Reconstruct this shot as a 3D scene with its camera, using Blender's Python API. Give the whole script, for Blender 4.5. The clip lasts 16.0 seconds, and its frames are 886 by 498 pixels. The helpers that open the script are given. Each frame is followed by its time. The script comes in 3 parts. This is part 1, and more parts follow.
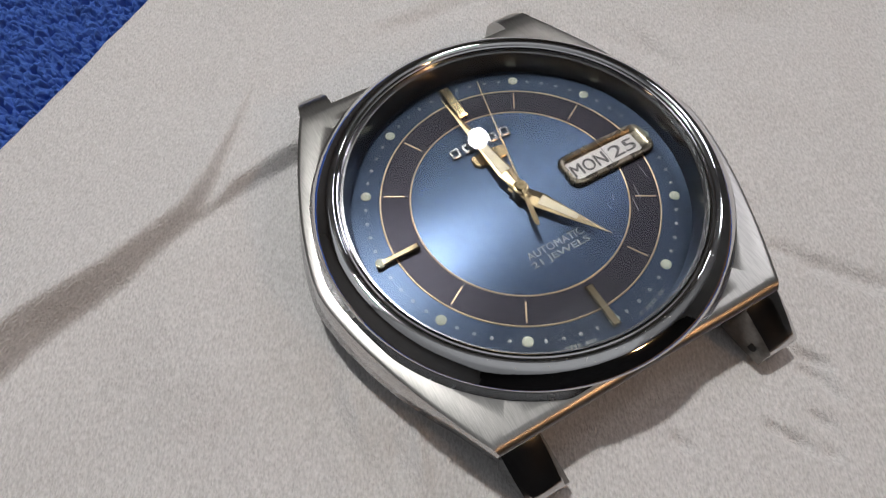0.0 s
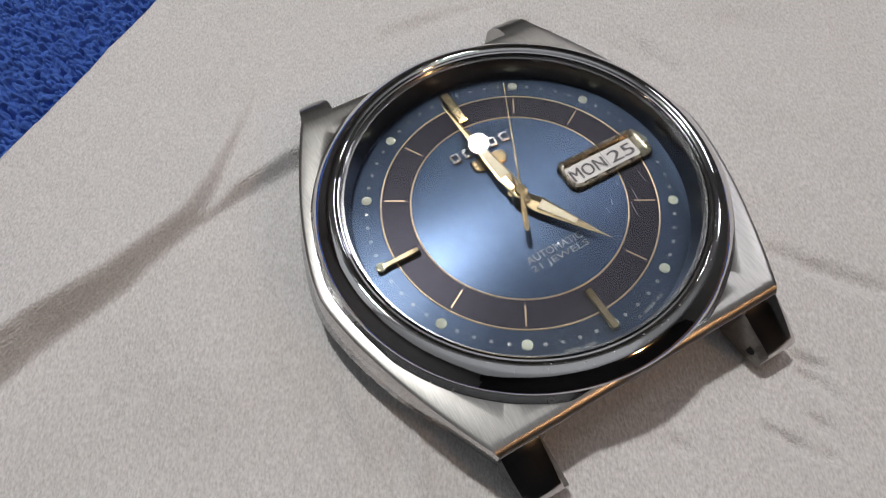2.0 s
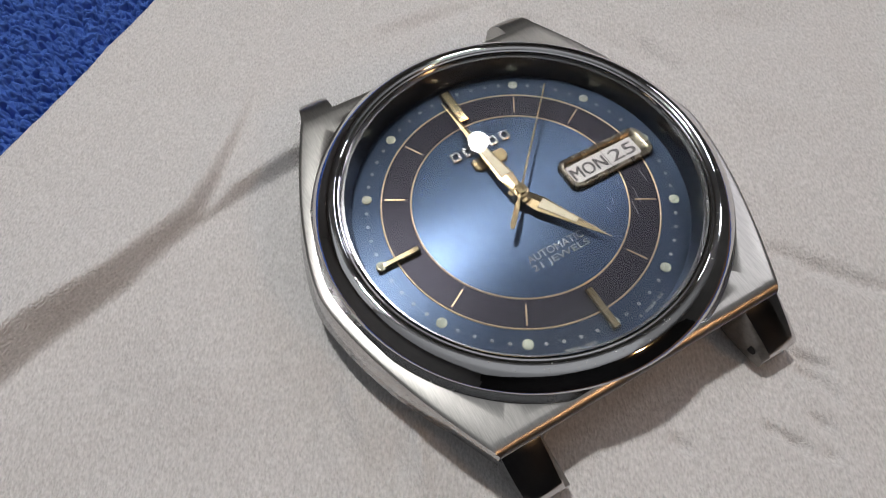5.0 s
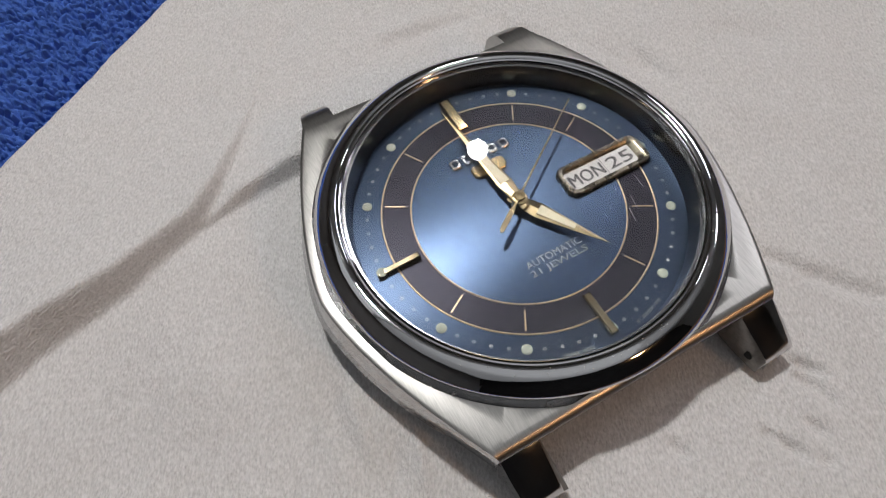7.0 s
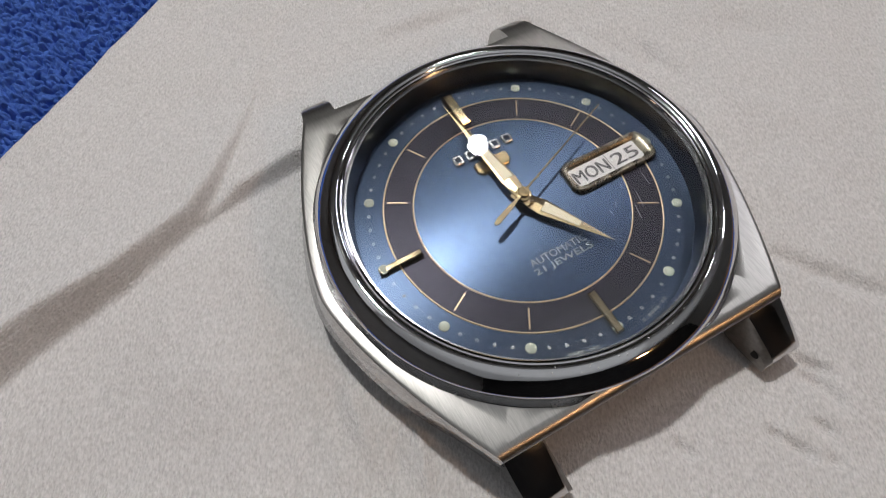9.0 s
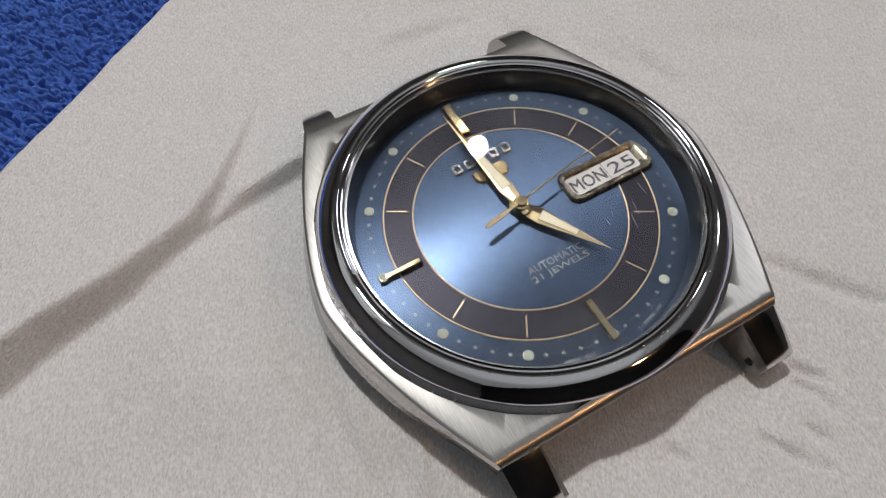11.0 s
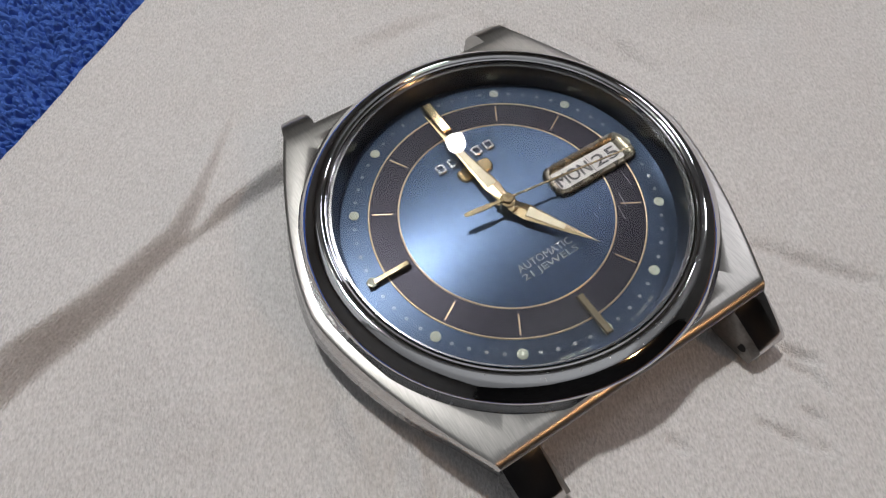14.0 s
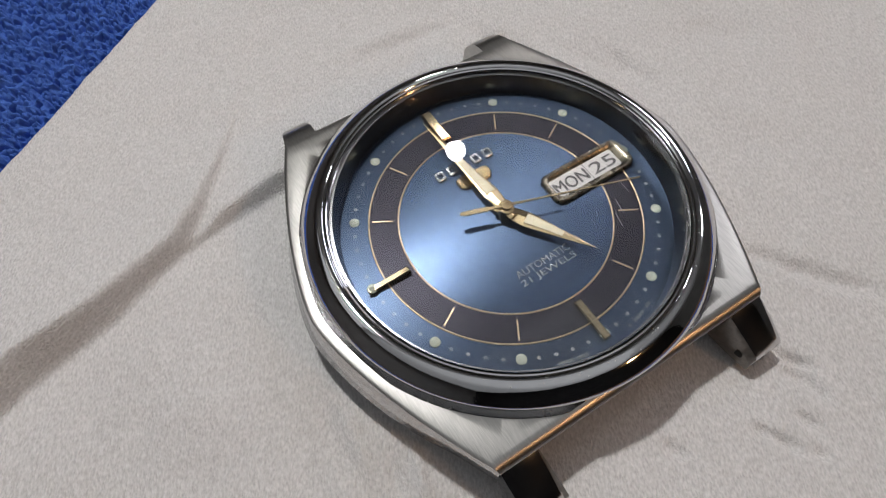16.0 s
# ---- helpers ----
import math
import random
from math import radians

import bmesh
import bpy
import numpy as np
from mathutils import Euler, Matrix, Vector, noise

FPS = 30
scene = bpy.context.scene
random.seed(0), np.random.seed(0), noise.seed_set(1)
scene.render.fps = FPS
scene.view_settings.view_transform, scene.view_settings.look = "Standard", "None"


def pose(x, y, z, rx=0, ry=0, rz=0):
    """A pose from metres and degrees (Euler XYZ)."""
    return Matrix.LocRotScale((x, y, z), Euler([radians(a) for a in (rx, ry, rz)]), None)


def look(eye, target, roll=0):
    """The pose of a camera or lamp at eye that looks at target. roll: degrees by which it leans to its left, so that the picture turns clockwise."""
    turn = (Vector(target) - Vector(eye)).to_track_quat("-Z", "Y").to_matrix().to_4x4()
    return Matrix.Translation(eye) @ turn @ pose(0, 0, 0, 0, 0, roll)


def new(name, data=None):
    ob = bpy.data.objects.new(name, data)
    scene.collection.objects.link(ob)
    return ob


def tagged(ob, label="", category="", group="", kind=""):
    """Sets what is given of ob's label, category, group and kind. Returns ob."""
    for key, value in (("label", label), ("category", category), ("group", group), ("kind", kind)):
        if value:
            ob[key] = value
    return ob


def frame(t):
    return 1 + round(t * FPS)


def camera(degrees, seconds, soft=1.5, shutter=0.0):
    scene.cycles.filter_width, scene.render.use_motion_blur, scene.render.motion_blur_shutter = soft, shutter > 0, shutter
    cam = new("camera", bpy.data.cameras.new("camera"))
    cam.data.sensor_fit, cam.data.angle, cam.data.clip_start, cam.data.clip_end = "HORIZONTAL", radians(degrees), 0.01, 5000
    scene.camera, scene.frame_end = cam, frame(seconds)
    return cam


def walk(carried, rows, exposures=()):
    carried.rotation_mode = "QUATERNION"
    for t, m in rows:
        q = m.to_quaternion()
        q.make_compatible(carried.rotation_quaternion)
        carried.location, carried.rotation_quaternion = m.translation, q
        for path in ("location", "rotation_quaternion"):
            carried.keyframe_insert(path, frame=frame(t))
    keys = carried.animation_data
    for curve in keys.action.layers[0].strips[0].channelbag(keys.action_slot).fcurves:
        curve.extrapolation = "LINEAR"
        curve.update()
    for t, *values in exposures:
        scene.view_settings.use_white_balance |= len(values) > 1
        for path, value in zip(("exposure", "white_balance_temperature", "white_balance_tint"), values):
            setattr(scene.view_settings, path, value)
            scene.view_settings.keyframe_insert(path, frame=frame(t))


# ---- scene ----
# Lengths are worked out in millimetres; MM turns them into metres.
MM = 0.001
DIAL = 4.6          # height of the dial over the sheet on which the watch lies
cam = camera(69.50, 16.0, soft=1.1)
# seconds, eye in mm, turn in degrees
# camera path begin
ROWS = [
    (0.0, -18.157, -21.661, 46.269, 29.098, 1.126, -29.503),
    (0.5, -18.210, -21.815, 46.272, 29.364, 1.141, -29.522),
    (1.0, -18.236, -21.829, 46.450, 29.488, 1.121, -29.521),
    (1.5, -18.290, -21.843, 46.333, 29.496, 1.109, -29.520),
    (2.0, -18.224, -21.879, 46.539, 29.527, 1.184, -29.475),
    (2.5, -18.090, -21.562, 46.126, 28.855, 1.169, -29.489),
    (3.0, -18.115, -21.560, 46.061, 28.880, 1.184, -29.505),
    (3.5, -18.349, -21.949, 47.009, 29.916, 1.114, -29.502),
    (4.0, -18.245, -21.789, 46.616, 29.495, 1.150, -29.510),
    (6.5, -18.217, -21.773, 46.386, 29.396, 1.179, -29.493),
    (7.0, -18.420, -22.068, 46.880, 30.073, 1.113, -29.534),
    (7.5, -18.254, -21.856, 46.510, 29.541, 1.212, -29.526),
    (8.0, -18.191, -21.874, 46.501, 29.748, 1.160, -29.601),
    (8.5, -18.090, -21.764, 46.562, 29.561, 1.193, -29.589),
    (8.7, -18.436, -21.676, 46.342, 29.700, 1.006, -29.444),
    (10.8, -18.107, -21.377, 46.850, 29.304, 1.097, -29.303),
    (11.0, -18.251, -21.520, 47.273, 29.741, 1.013, -29.352),
    (11.5, -18.664, -21.574, 47.589, 30.750, 0.933, -32.877),
    (12.0, -18.316, -21.005, 46.691, 29.506, 0.928, -32.850),
    (12.5, -18.209, -20.808, 46.581, 29.573, 0.935, -32.804),
    (13.0, -18.487, -21.069, 47.149, 29.977, 0.996, -32.620),
    (13.5, -18.565, -21.142, 47.177, 30.175, 0.957, -32.600),
    (14.0, -18.317, -20.798, 46.917, 29.401, 1.031, -32.576),
    (14.5, -18.379, -20.759, 46.734, 29.361, 0.995, -32.618),
    (15.0, -18.376, -20.874, 46.784, 29.522, 1.013, -32.581),
    (15.5, -18.483, -21.039, 46.955, 29.849, 0.979, -32.624),
    (16.0, -18.478, -21.114, 47.338, 30.102, 1.029, -32.608),
]
# camera path end
walk(cam, [(t, pose(x * MM, y * MM, z * MM, rx, ry, rz)) for t, x, y, z, rx, ry, rz in ROWS],
     exposures=[(0.0, 0.0), (16.0, 0.0)])

# ------------------------------------------------------------------ light
world = bpy.data.worlds.new("room_air")
scene.world = world
world.use_nodes = True
world.node_tree.nodes["Background"].inputs[0].default_value = (0.8, 0.85, 1.0, 1)
world.node_tree.nodes["Background"].inputs[1].default_value = 0.02


def area_lamp(name, way, dist, size, watts, colour, target=(0, 0, 6)):
    d = bpy.data.lights.new(name, "AREA")
    d.shape, d.size, d.energy, d.color = "DISK", size, watts, colour
    ob = new(name, d)
    w = Vector(way).normalized() * dist
    eye = w + Vector(target) * MM
    ob.matrix_world = look(eye, Vector(target) * MM)
    return ob


area_lamp("main_lamp_head", (0.0, 0.47, 1.0), 0.36, 0.0215, 0.83, (1.0, 0.985, 0.965))
area_lamp("side_lamp_head", (0.74, 0.13, 0.78), 0.80, 0.06, 0.28, (0.97, 0.96, 1.0))
area_lamp("cool_lamp_bulb", (0.72, 0.34, 0.60), 0.80, 0.20, 0.48, (0.89, 0.86, 1.0))
area_lamp("small_lamp_bulb", (17.4, 26.8, 39.5), 0.50, 0.0175, 0.06, (1.0, 0.98, 0.96), (-0.7, 5.0, DIAL + 2.3))
area_lamp("warm_lamp_bulb", (0.36, -0.74, 0.57), 0.60, 0.04, 0.40, (1.0, 0.55, 0.26))
# added fill panel, unseen: lifts the shadows and greys the bezel's reflection
south_fill = area_lamp("fill_panel", (0, 0, 1), 1.3, 1.9, 1.8, (0.93, 0.96, 1.0))
south_fill.data.shape, south_fill.data.size_y = "RECTANGLE", 1.75
south_fill.matrix_world = pose(-0.37, -0.51, 1.30)
# second added panel, unseen, for the silver band on the bezel's west side
west_fill = area_lamp("fill_panel", (0, 0, 1), 1.3, 1.1, 0.9, (0.93, 0.96, 1.0))
west_fill.data.shape, west_fill.data.size_y = "RECTANGLE", 0.62
west_fill.matrix_world = pose(-0.70, 0.72, 1.30)
# added uplight, unseen, so that the bezel reflects a lit ceiling
ceiling_wash = area_lamp("fill_uplight", (0, 0, 1), 1.3, 2.0, 3.1, (0.95, 0.97, 1.0))
ceiling_wash.matrix_world = pose(0.4, -0.4, 1.31, 180)


# ------------------------------------------------------------------ materials
def material(name, base, rough=0.5, metal=0.0, vary=0.0, vary_scale=300.0, bump=0.0, bump_scale=1500.0,
             stretch=(1, 1, 1), rough_vary=0.0, second=None, spec=0.5, sheen=0.0, bump2=0.0, bump2_scale=300.0, turn=0.0, aniso=0.0, bump_detail=5.0):
    m = bpy.data.materials.new(name)
    m.use_nodes = True
    nt = m.node_tree
    n, l = nt.nodes, nt.links
    p = n["Principled BSDF"]
    p.inputs["Base Color"].default_value = (*base, 1)
    p.inputs["Roughness"].default_value = rough
    p.inputs["Metallic"].default_value = metal
    p.inputs["Specular IOR Level"].default_value = spec
    if sheen:
        p.inputs["Sheen Weight"].default_value = sheen
    co = n.new("ShaderNodeTexCoord")
    mp = n.new("ShaderNodeMapping")
    mp.inputs["Scale"].default_value = stretch
    mp.vector_type = "TEXTURE" if turn else "POINT"
    if turn:
        mp.inputs["Rotation"].default_value = (0, 0, radians(turn))
        mp.inputs["Scale"].default_value = [1 / c for c in stretch]
    if aniso:
        way = n.new("ShaderNodeCombineXYZ")
        way.inputs["X"].default_value = 1.0
        p.inputs["Anisotropic"].default_value = aniso
        l.new(way.outputs["Vector"], p.inputs["Tangent"])
    l.new(co.outputs["Object"], mp.inputs["Vector"])

    def tex(scale, detail=4.0, mapped=True):
        t = n.new("ShaderNodeTexNoise")
        t.inputs["Scale"].default_value, t.inputs["Detail"].default_value = scale, detail
        l.new(mp.outputs["Vector"] if mapped else co.outputs["Object"], t.inputs["Vector"])
        return t.outputs["Fac"]
    if vary or second:
        f = tex(vary_scale, 6.0)
        r = n.new("ShaderNodeMapRange")
        r.inputs["From Min"].default_value, r.inputs["From Max"].default_value = 0.3, 0.7
        l.new(f, r.inputs["Value"])
        mix = n.new("ShaderNodeMix")
        mix.data_type = "RGBA"
        mix.inputs["A"].default_value = (*[c * (1 - vary) for c in base], 1)
        mix.inputs["B"].default_value = (*(second or [min(1, c * (1 + vary)) for c in base]), 1)
        l.new(r.outputs["Result"], mix.inputs["Factor"])
        l.new(mix.outputs["Result"], p.inputs["Base Color"])
    if rough_vary:
        f = tex(vary_scale * 0.4, 5.0, False)
        r = n.new("ShaderNodeMapRange")
        r.inputs["From Min"].default_value, r.inputs["From Max"].default_value = 0.3, 0.7
        r.inputs["To Min"].default_value, r.inputs["To Max"].default_value = max(0.01, rough - rough_vary), rough + rough_vary
        l.new(f, r.inputs["Value"])
        l.new(r.outputs["Result"], p.inputs["Roughness"])
    last = None
    for amount, scale, mapped in ((bump, bump_scale, True), (bump2, bump2_scale, False)):
        if amount:
            b = n.new("ShaderNodeBump")
            b.inputs["Strength"].default_value = 1.0
            b.inputs["Distance"].default_value = amount * MM
            l.new(tex(scale, bump_detail, mapped), b.inputs["Height"])
            if last:
                l.new(last.outputs["Normal"], b.inputs["Normal"])
            last = b
    if last:
        l.new(last.outputs["Normal"], p.inputs["Normal"])
    return m


M = {}
# tone and bump share one noise, so shade is painted into the weave's hollows
M["sheet"] = material("white_cloth", (0.572, 0.558, 0.553), 0.85, vary=0.18, vary_scale=6000, bump=0.17, bump_scale=6000,
                      stretch=(1, 0.45, 1), turn=-30, bump2=0.09, bump2_scale=1150, spec=0.2, bump_detail=1.2)
M["towel"] = material("blue_terry", (0.060, 0.135, 0.44), 0.95, vary=0.16, vary_scale=1100, bump=0.08, bump_scale=4200,
                      sheen=0.0, spec=0.1, bump_detail=3.0)
M["table"] = material("table_wood", (0.16, 0.09, 0.05), 0.5, vary=0.3, vary_scale=30, stretch=(8, 1, 1))
M["plaster"] = material("wall_plaster", (0.62, 0.61, 0.59), 0.9, vary=0.05, vary_scale=6)
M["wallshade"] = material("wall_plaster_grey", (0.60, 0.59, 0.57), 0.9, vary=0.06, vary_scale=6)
M["darkwall"] = material("dark_wall", (0.055, 0.053, 0.056), 0.9, vary=0.2, vary_scale=12)
M["ceiling"] = material("ceiling_paint", (0.75, 0.75, 0.75), 0.9, vary=0.04, vary_scale=6)
M["carpet"] = material("floor_carpet", (0.08, 0.07, 0.06), 0.95, vary=0.3, vary_scale=200)
M["brushed"] = material("brushed_steel", (0.45, 0.44, 0.42), 0.32, 1.0, vary=0.13, vary_scale=12500, stretch=(1, 0.08, 1),
                        bump=0.007, bump_scale=12500, aniso=0.5)
M["steel"] = material("polished_steel", (0.60, 0.59, 0.59), 0.12, 1.0, vary=0.05, vary_scale=900, rough_vary=0.05)
# darker copy of the lug steel; its colour carries the shade between the lugs
M["darksteel"] = material("darkened_steel", (0.20, 0.19, 0.18), 0.42, 1.0, vary=0.15, vary_scale=3000, bump=0.006, bump_scale=5000)
M["satin"] = material("satin_steel", (0.58, 0.58, 0.58), 0.24, 1.0, vary=0.05, vary_scale=1500, rough_vary=0.05)
M["chrome"] = material("chrome", (0.70, 0.70, 0.71), 0.05, 1.0, vary=0.03, vary_scale=800, rough_vary=0.03, bump2=0.03, bump2_scale=320)
M["flange"] = material("dark_polished_flange", (0.20, 0.20, 0.205), 0.22, 1.0, vary=0.1, vary_scale=700)
M["gold"] = material("gold_plate", (0.64, 0.50, 0.29), 0.20, 1.0, vary=0.06, vary_scale=1200, rough_vary=0.05)
M["goldline"] = material("gold_print", (0.58, 0.44, 0.27), 0.28, 1.0, vary=0.08, vary_scale=2000)
M["frame"] = material("dull_bronze_gold", (0.23, 0.205, 0.155), 0.27, 1.0, vary=0.12, vary_scale=2500, rough_vary=0.08)
M["goldbar"] = material("gold_bar_plate", (0.60, 0.48, 0.30), 0.08, 1.0, vary=0.06, vary_scale=1200, rough_vary=0.03)
M["handlume"] = material("aged_lume", (0.40, 0.365, 0.26), 0.55, vary=0.10, vary_scale=4000, bump=0.03, bump_scale=6000)
M["silver"] = material("silver_plate", (0.66, 0.65, 0.62), 0.15, 1.0, vary=0.04, vary_scale=1500)
M["lume"] = material("lume_paint", (0.235, 0.25, 0.20), 0.7, vary=0.10, vary_scale=4000, bump=0.03, bump_scale=6000)
M["dial"] = material("blue_brushed_dial", (0.039, 0.058, 0.096), 0.255, 0.95, vary=0.24, vary_scale=11000, stretch=(1, 0.035, 1),
                     aniso=0.87)
M["dialdark"] = material("black_chapter_ring", (0.0115, 0.0108, 0.0155), 0.36, 0.85, vary=0.12, vary_scale=5000,
                         stretch=(1, 0.04, 1), bump=0.003, bump_scale=5200, aniso=0.6)
M["dialedge"] = material("blue_minute_track", (0.021, 0.032, 0.054), 0.31, 0.9, vary=0.16, vary_scale=9000, stretch=(1, 0.035, 1),
                         bump=0.003, bump_scale=9000, aniso=0.75)
M["print"] = material("silver_print", (0.125, 0.13, 0.125), 0.5, 0.3, vary=0.08, vary_scale=5000)
M["dots"] = material("silver_dot_print", (0.25, 0.255, 0.25), 0.5, 0.3, vary=0.08, vary_scale=5000)
M["wheel"] = material("white_date_disc", (0.36, 0.35, 0.345), 0.6, vary=0.03, vary_scale=3000)
M["ink"] = material("black_ink", (0.015, 0.015, 0.017), 0.6, vary=0.1, vary_scale=3000)
M["hole"] = material("hole_black", (0.01, 0.01, 0.01), 0.8, vary=0.1, vary_scale=3000)
M["wornglass"] = material("worn_glass_edge", (0.26, 0.26, 0.27), 0.5, vary=0.2, vary_scale=4000)
M["scratch"] = material("glass_scratch", (0.6, 0.6, 0.6), 0.5, vary=0.1, vary_scale=6000)
g = bpy.data.materials.new("mineral_glass")
g.use_nodes = True
gp = g.node_tree.nodes["Principled BSDF"]
gp.inputs["Transmission Weight"].default_value = 1.0
gp.inputs["Roughness"].default_value = 0.0
gp.inputs["IOR"].default_value = 1.5
gp.inputs["Base Color"].default_value = (0.97, 0.98, 0.985, 1)
M["glass"] = g


# ------------------------------------------------------------------ builders
def part(name, bm, mat, parent=None, label="", smooth=True, at=None):
    """One mesh object from a bmesh in millimetres."""
    bmesh.ops.recalc_face_normals(bm, faces=bm.faces)
    bmesh.ops.scale(bm, vec=(MM, MM, MM), verts=bm.verts)
    me = bpy.data.meshes.new(name)
    bm.to_mesh(me)
    bm.free()
    me.materials.append(M[mat])
    if smooth:
        for f in me.polygons:
            f.use_smooth = True
        me.set_sharp_from_angle(angle=radians(35))
    ob = new(name, me)
    if parent:
        ob.parent = parent
    if at:
        ob.location = [c * MM for c in at]
    if label:
        ob["label"] = label
    return ob


def shared(name, ob, parent, m):
    o = new(name, ob.data)
    o.parent = parent
    o.matrix_basis = m
    return o


def lathe(profile, n=180):
    """Closed profile of (r, z) turned round the z axis."""
    bm = bmesh.new()
    rings = []
    for i in range(n):
        a = 2 * math.pi * i / n
        rings.append([bm.verts.new((r * math.cos(a), r * math.sin(a), z)) for r, z in profile])
    k = len(profile)
    for i in range(n):
        p, q = rings[i], rings[(i + 1) % n]
        for j in range(k):
            bm.faces.new((p[j], q[j], q[(j + 1) % k], p[(j + 1) % k]))
    return bm


def disc(r, z0, z1, n=48, dome=0.0):
    """A round plate; dome raises its middle."""
    bm = bmesh.new()
    ring = lambda rr, z: [bm.verts.new((rr * math.cos(2 * math.pi * i / n), rr * math.sin(2 * math.pi * i / n), z)) for i in range(n)]
    loops = [ring(r, z0), ring(r, z0 + (z1 - z0) * 0.7), ring(r * 0.9, z1)]
    if dome:
        loops += [ring(r * 0.6, z1 + dome * 0.7), ring(r * 0.25, z1 + dome)]
    for p, q in zip(loops, loops[1:]):
        for i in range(n):
            bm.faces.new((p[i], p[(i + 1) % n], q[(i + 1) % n], q[i]))
    bm.faces.new(loops[-1])
    bm.faces.new(loops[0][::-1])
    return bm


def prism(outline, z0, z1, bevel=0.0):
    """A plate from a 2D outline with a bevelled top rim."""
    bm = bmesh.new()
    cx = sum(p[0] for p in outline) / len(outline)
    cy = sum(p[1] for p in outline) / len(outline)
    low = [bm.verts.new((x, y, z0)) for x, y in outline]
    mid = [bm.verts.new((x, y, z1 - bevel)) for x, y in outline]
    loops = [low, mid]
    if bevel:
        top = []
        k = len(outline)
        for i, (x, y) in enumerate(outline):
            a, b = outline[i - 1], outline[(i + 1) % k]
            e1 = Vector((x - a[0], y - a[1])).normalized()
            e2 = Vector((b[0] - x, b[1] - y)).normalized()
            nrm = (Vector((-e1.y, e1.x)) + Vector((-e2.y, e2.x)))
            nrm = nrm / max(0.3, nrm.length_squared / 2) if nrm.length else Vector((cx - x, cy - y)).normalized()
            nrm *= bevel
            top.append(bm.verts.new((x + nrm.x, y + nrm.y, z1)))
        loops.append(top)
    k = len(outline)
    for p, q in zip(loops, loops[1:]):
        for i in range(k):
            bm.faces.new((p[i], p[(i + 1) % k], q[(i + 1) % k], q[i]))
    bm.faces.new(loops[-1])
    bm.faces.new(low[::-1])
    return bm


def bar(x0, x1, y0, y1, z0, z1, bevel=0.06):
    return prism([(x0, y0), (x1, y0), (x1, y1), (x0, y1)], z0, z1, bevel)


def rounded(x0, x1, y0, y1, r, n=5):
    """Outline of a rectangle with rounded corners, anticlockwise."""
    pts = []
    for cx, cy, a0 in ((x1 - r, y0 + r, -90), (x1 - r, y1 - r, 0), (x0 + r, y1 - r, 90), (x0 + r, y0 + r, 180)):
        for i in range(n + 1):
            a = radians(a0 + 90 * i / n)
            pts.append((cx + r * math.cos(a), cy + r * math.sin(a)))
    return pts


def lettering(text, x0, x1, y0, y1, z, mat, parent, label="", bold=0.0):
    """Raised lettering in the built-in font, fitted to a box in millimetres."""
    cu = bpy.data.curves.new("lettering", "FONT")
    cu.body, cu.extrude, cu.resolution_u = text, 0.01, 3
    tmp = bpy.data.objects.new("lettering", cu)
    scene.collection.objects.link(tmp)
    me = bpy.data.meshes.new_from_object(tmp.evaluated_get(bpy.context.evaluated_depsgraph_get()))
    bpy.data.objects.remove(tmp)
    xs = [v.co.x for v in me.vertices]
    ys = [v.co.y for v in me.vertices]
    for v in me.vertices:
        v.co = ((x0 + (v.co.x - min(xs)) / (max(xs) - min(xs)) * (x1 - x0)) * MM,
                (y0 + (v.co.y - min(ys)) / (max(ys) - min(ys)) * (y1 - y0)) * MM,
                (z + v.co.z) * MM)
    if bold:
        bm = bmesh.new()
        bm.from_mesh(me)
        again = bmesh.ops.duplicate(bm, geom=bm.verts[:] + bm.edges[:] + bm.faces[:])
        bmesh.ops.translate(bm, vec=(bold * MM, 0.4 * bold * MM, 0.004 * MM), verts=[v for v in again["geom"] if isinstance(v, bmesh.types.BMVert)])
        bm.to_mesh(me)
        bm.free()
    me.materials.clear()
    me.materials.append(M[mat])
    ob = new("lettering", me)
    ob.parent = parent
    ob["label"] = label
    return ob


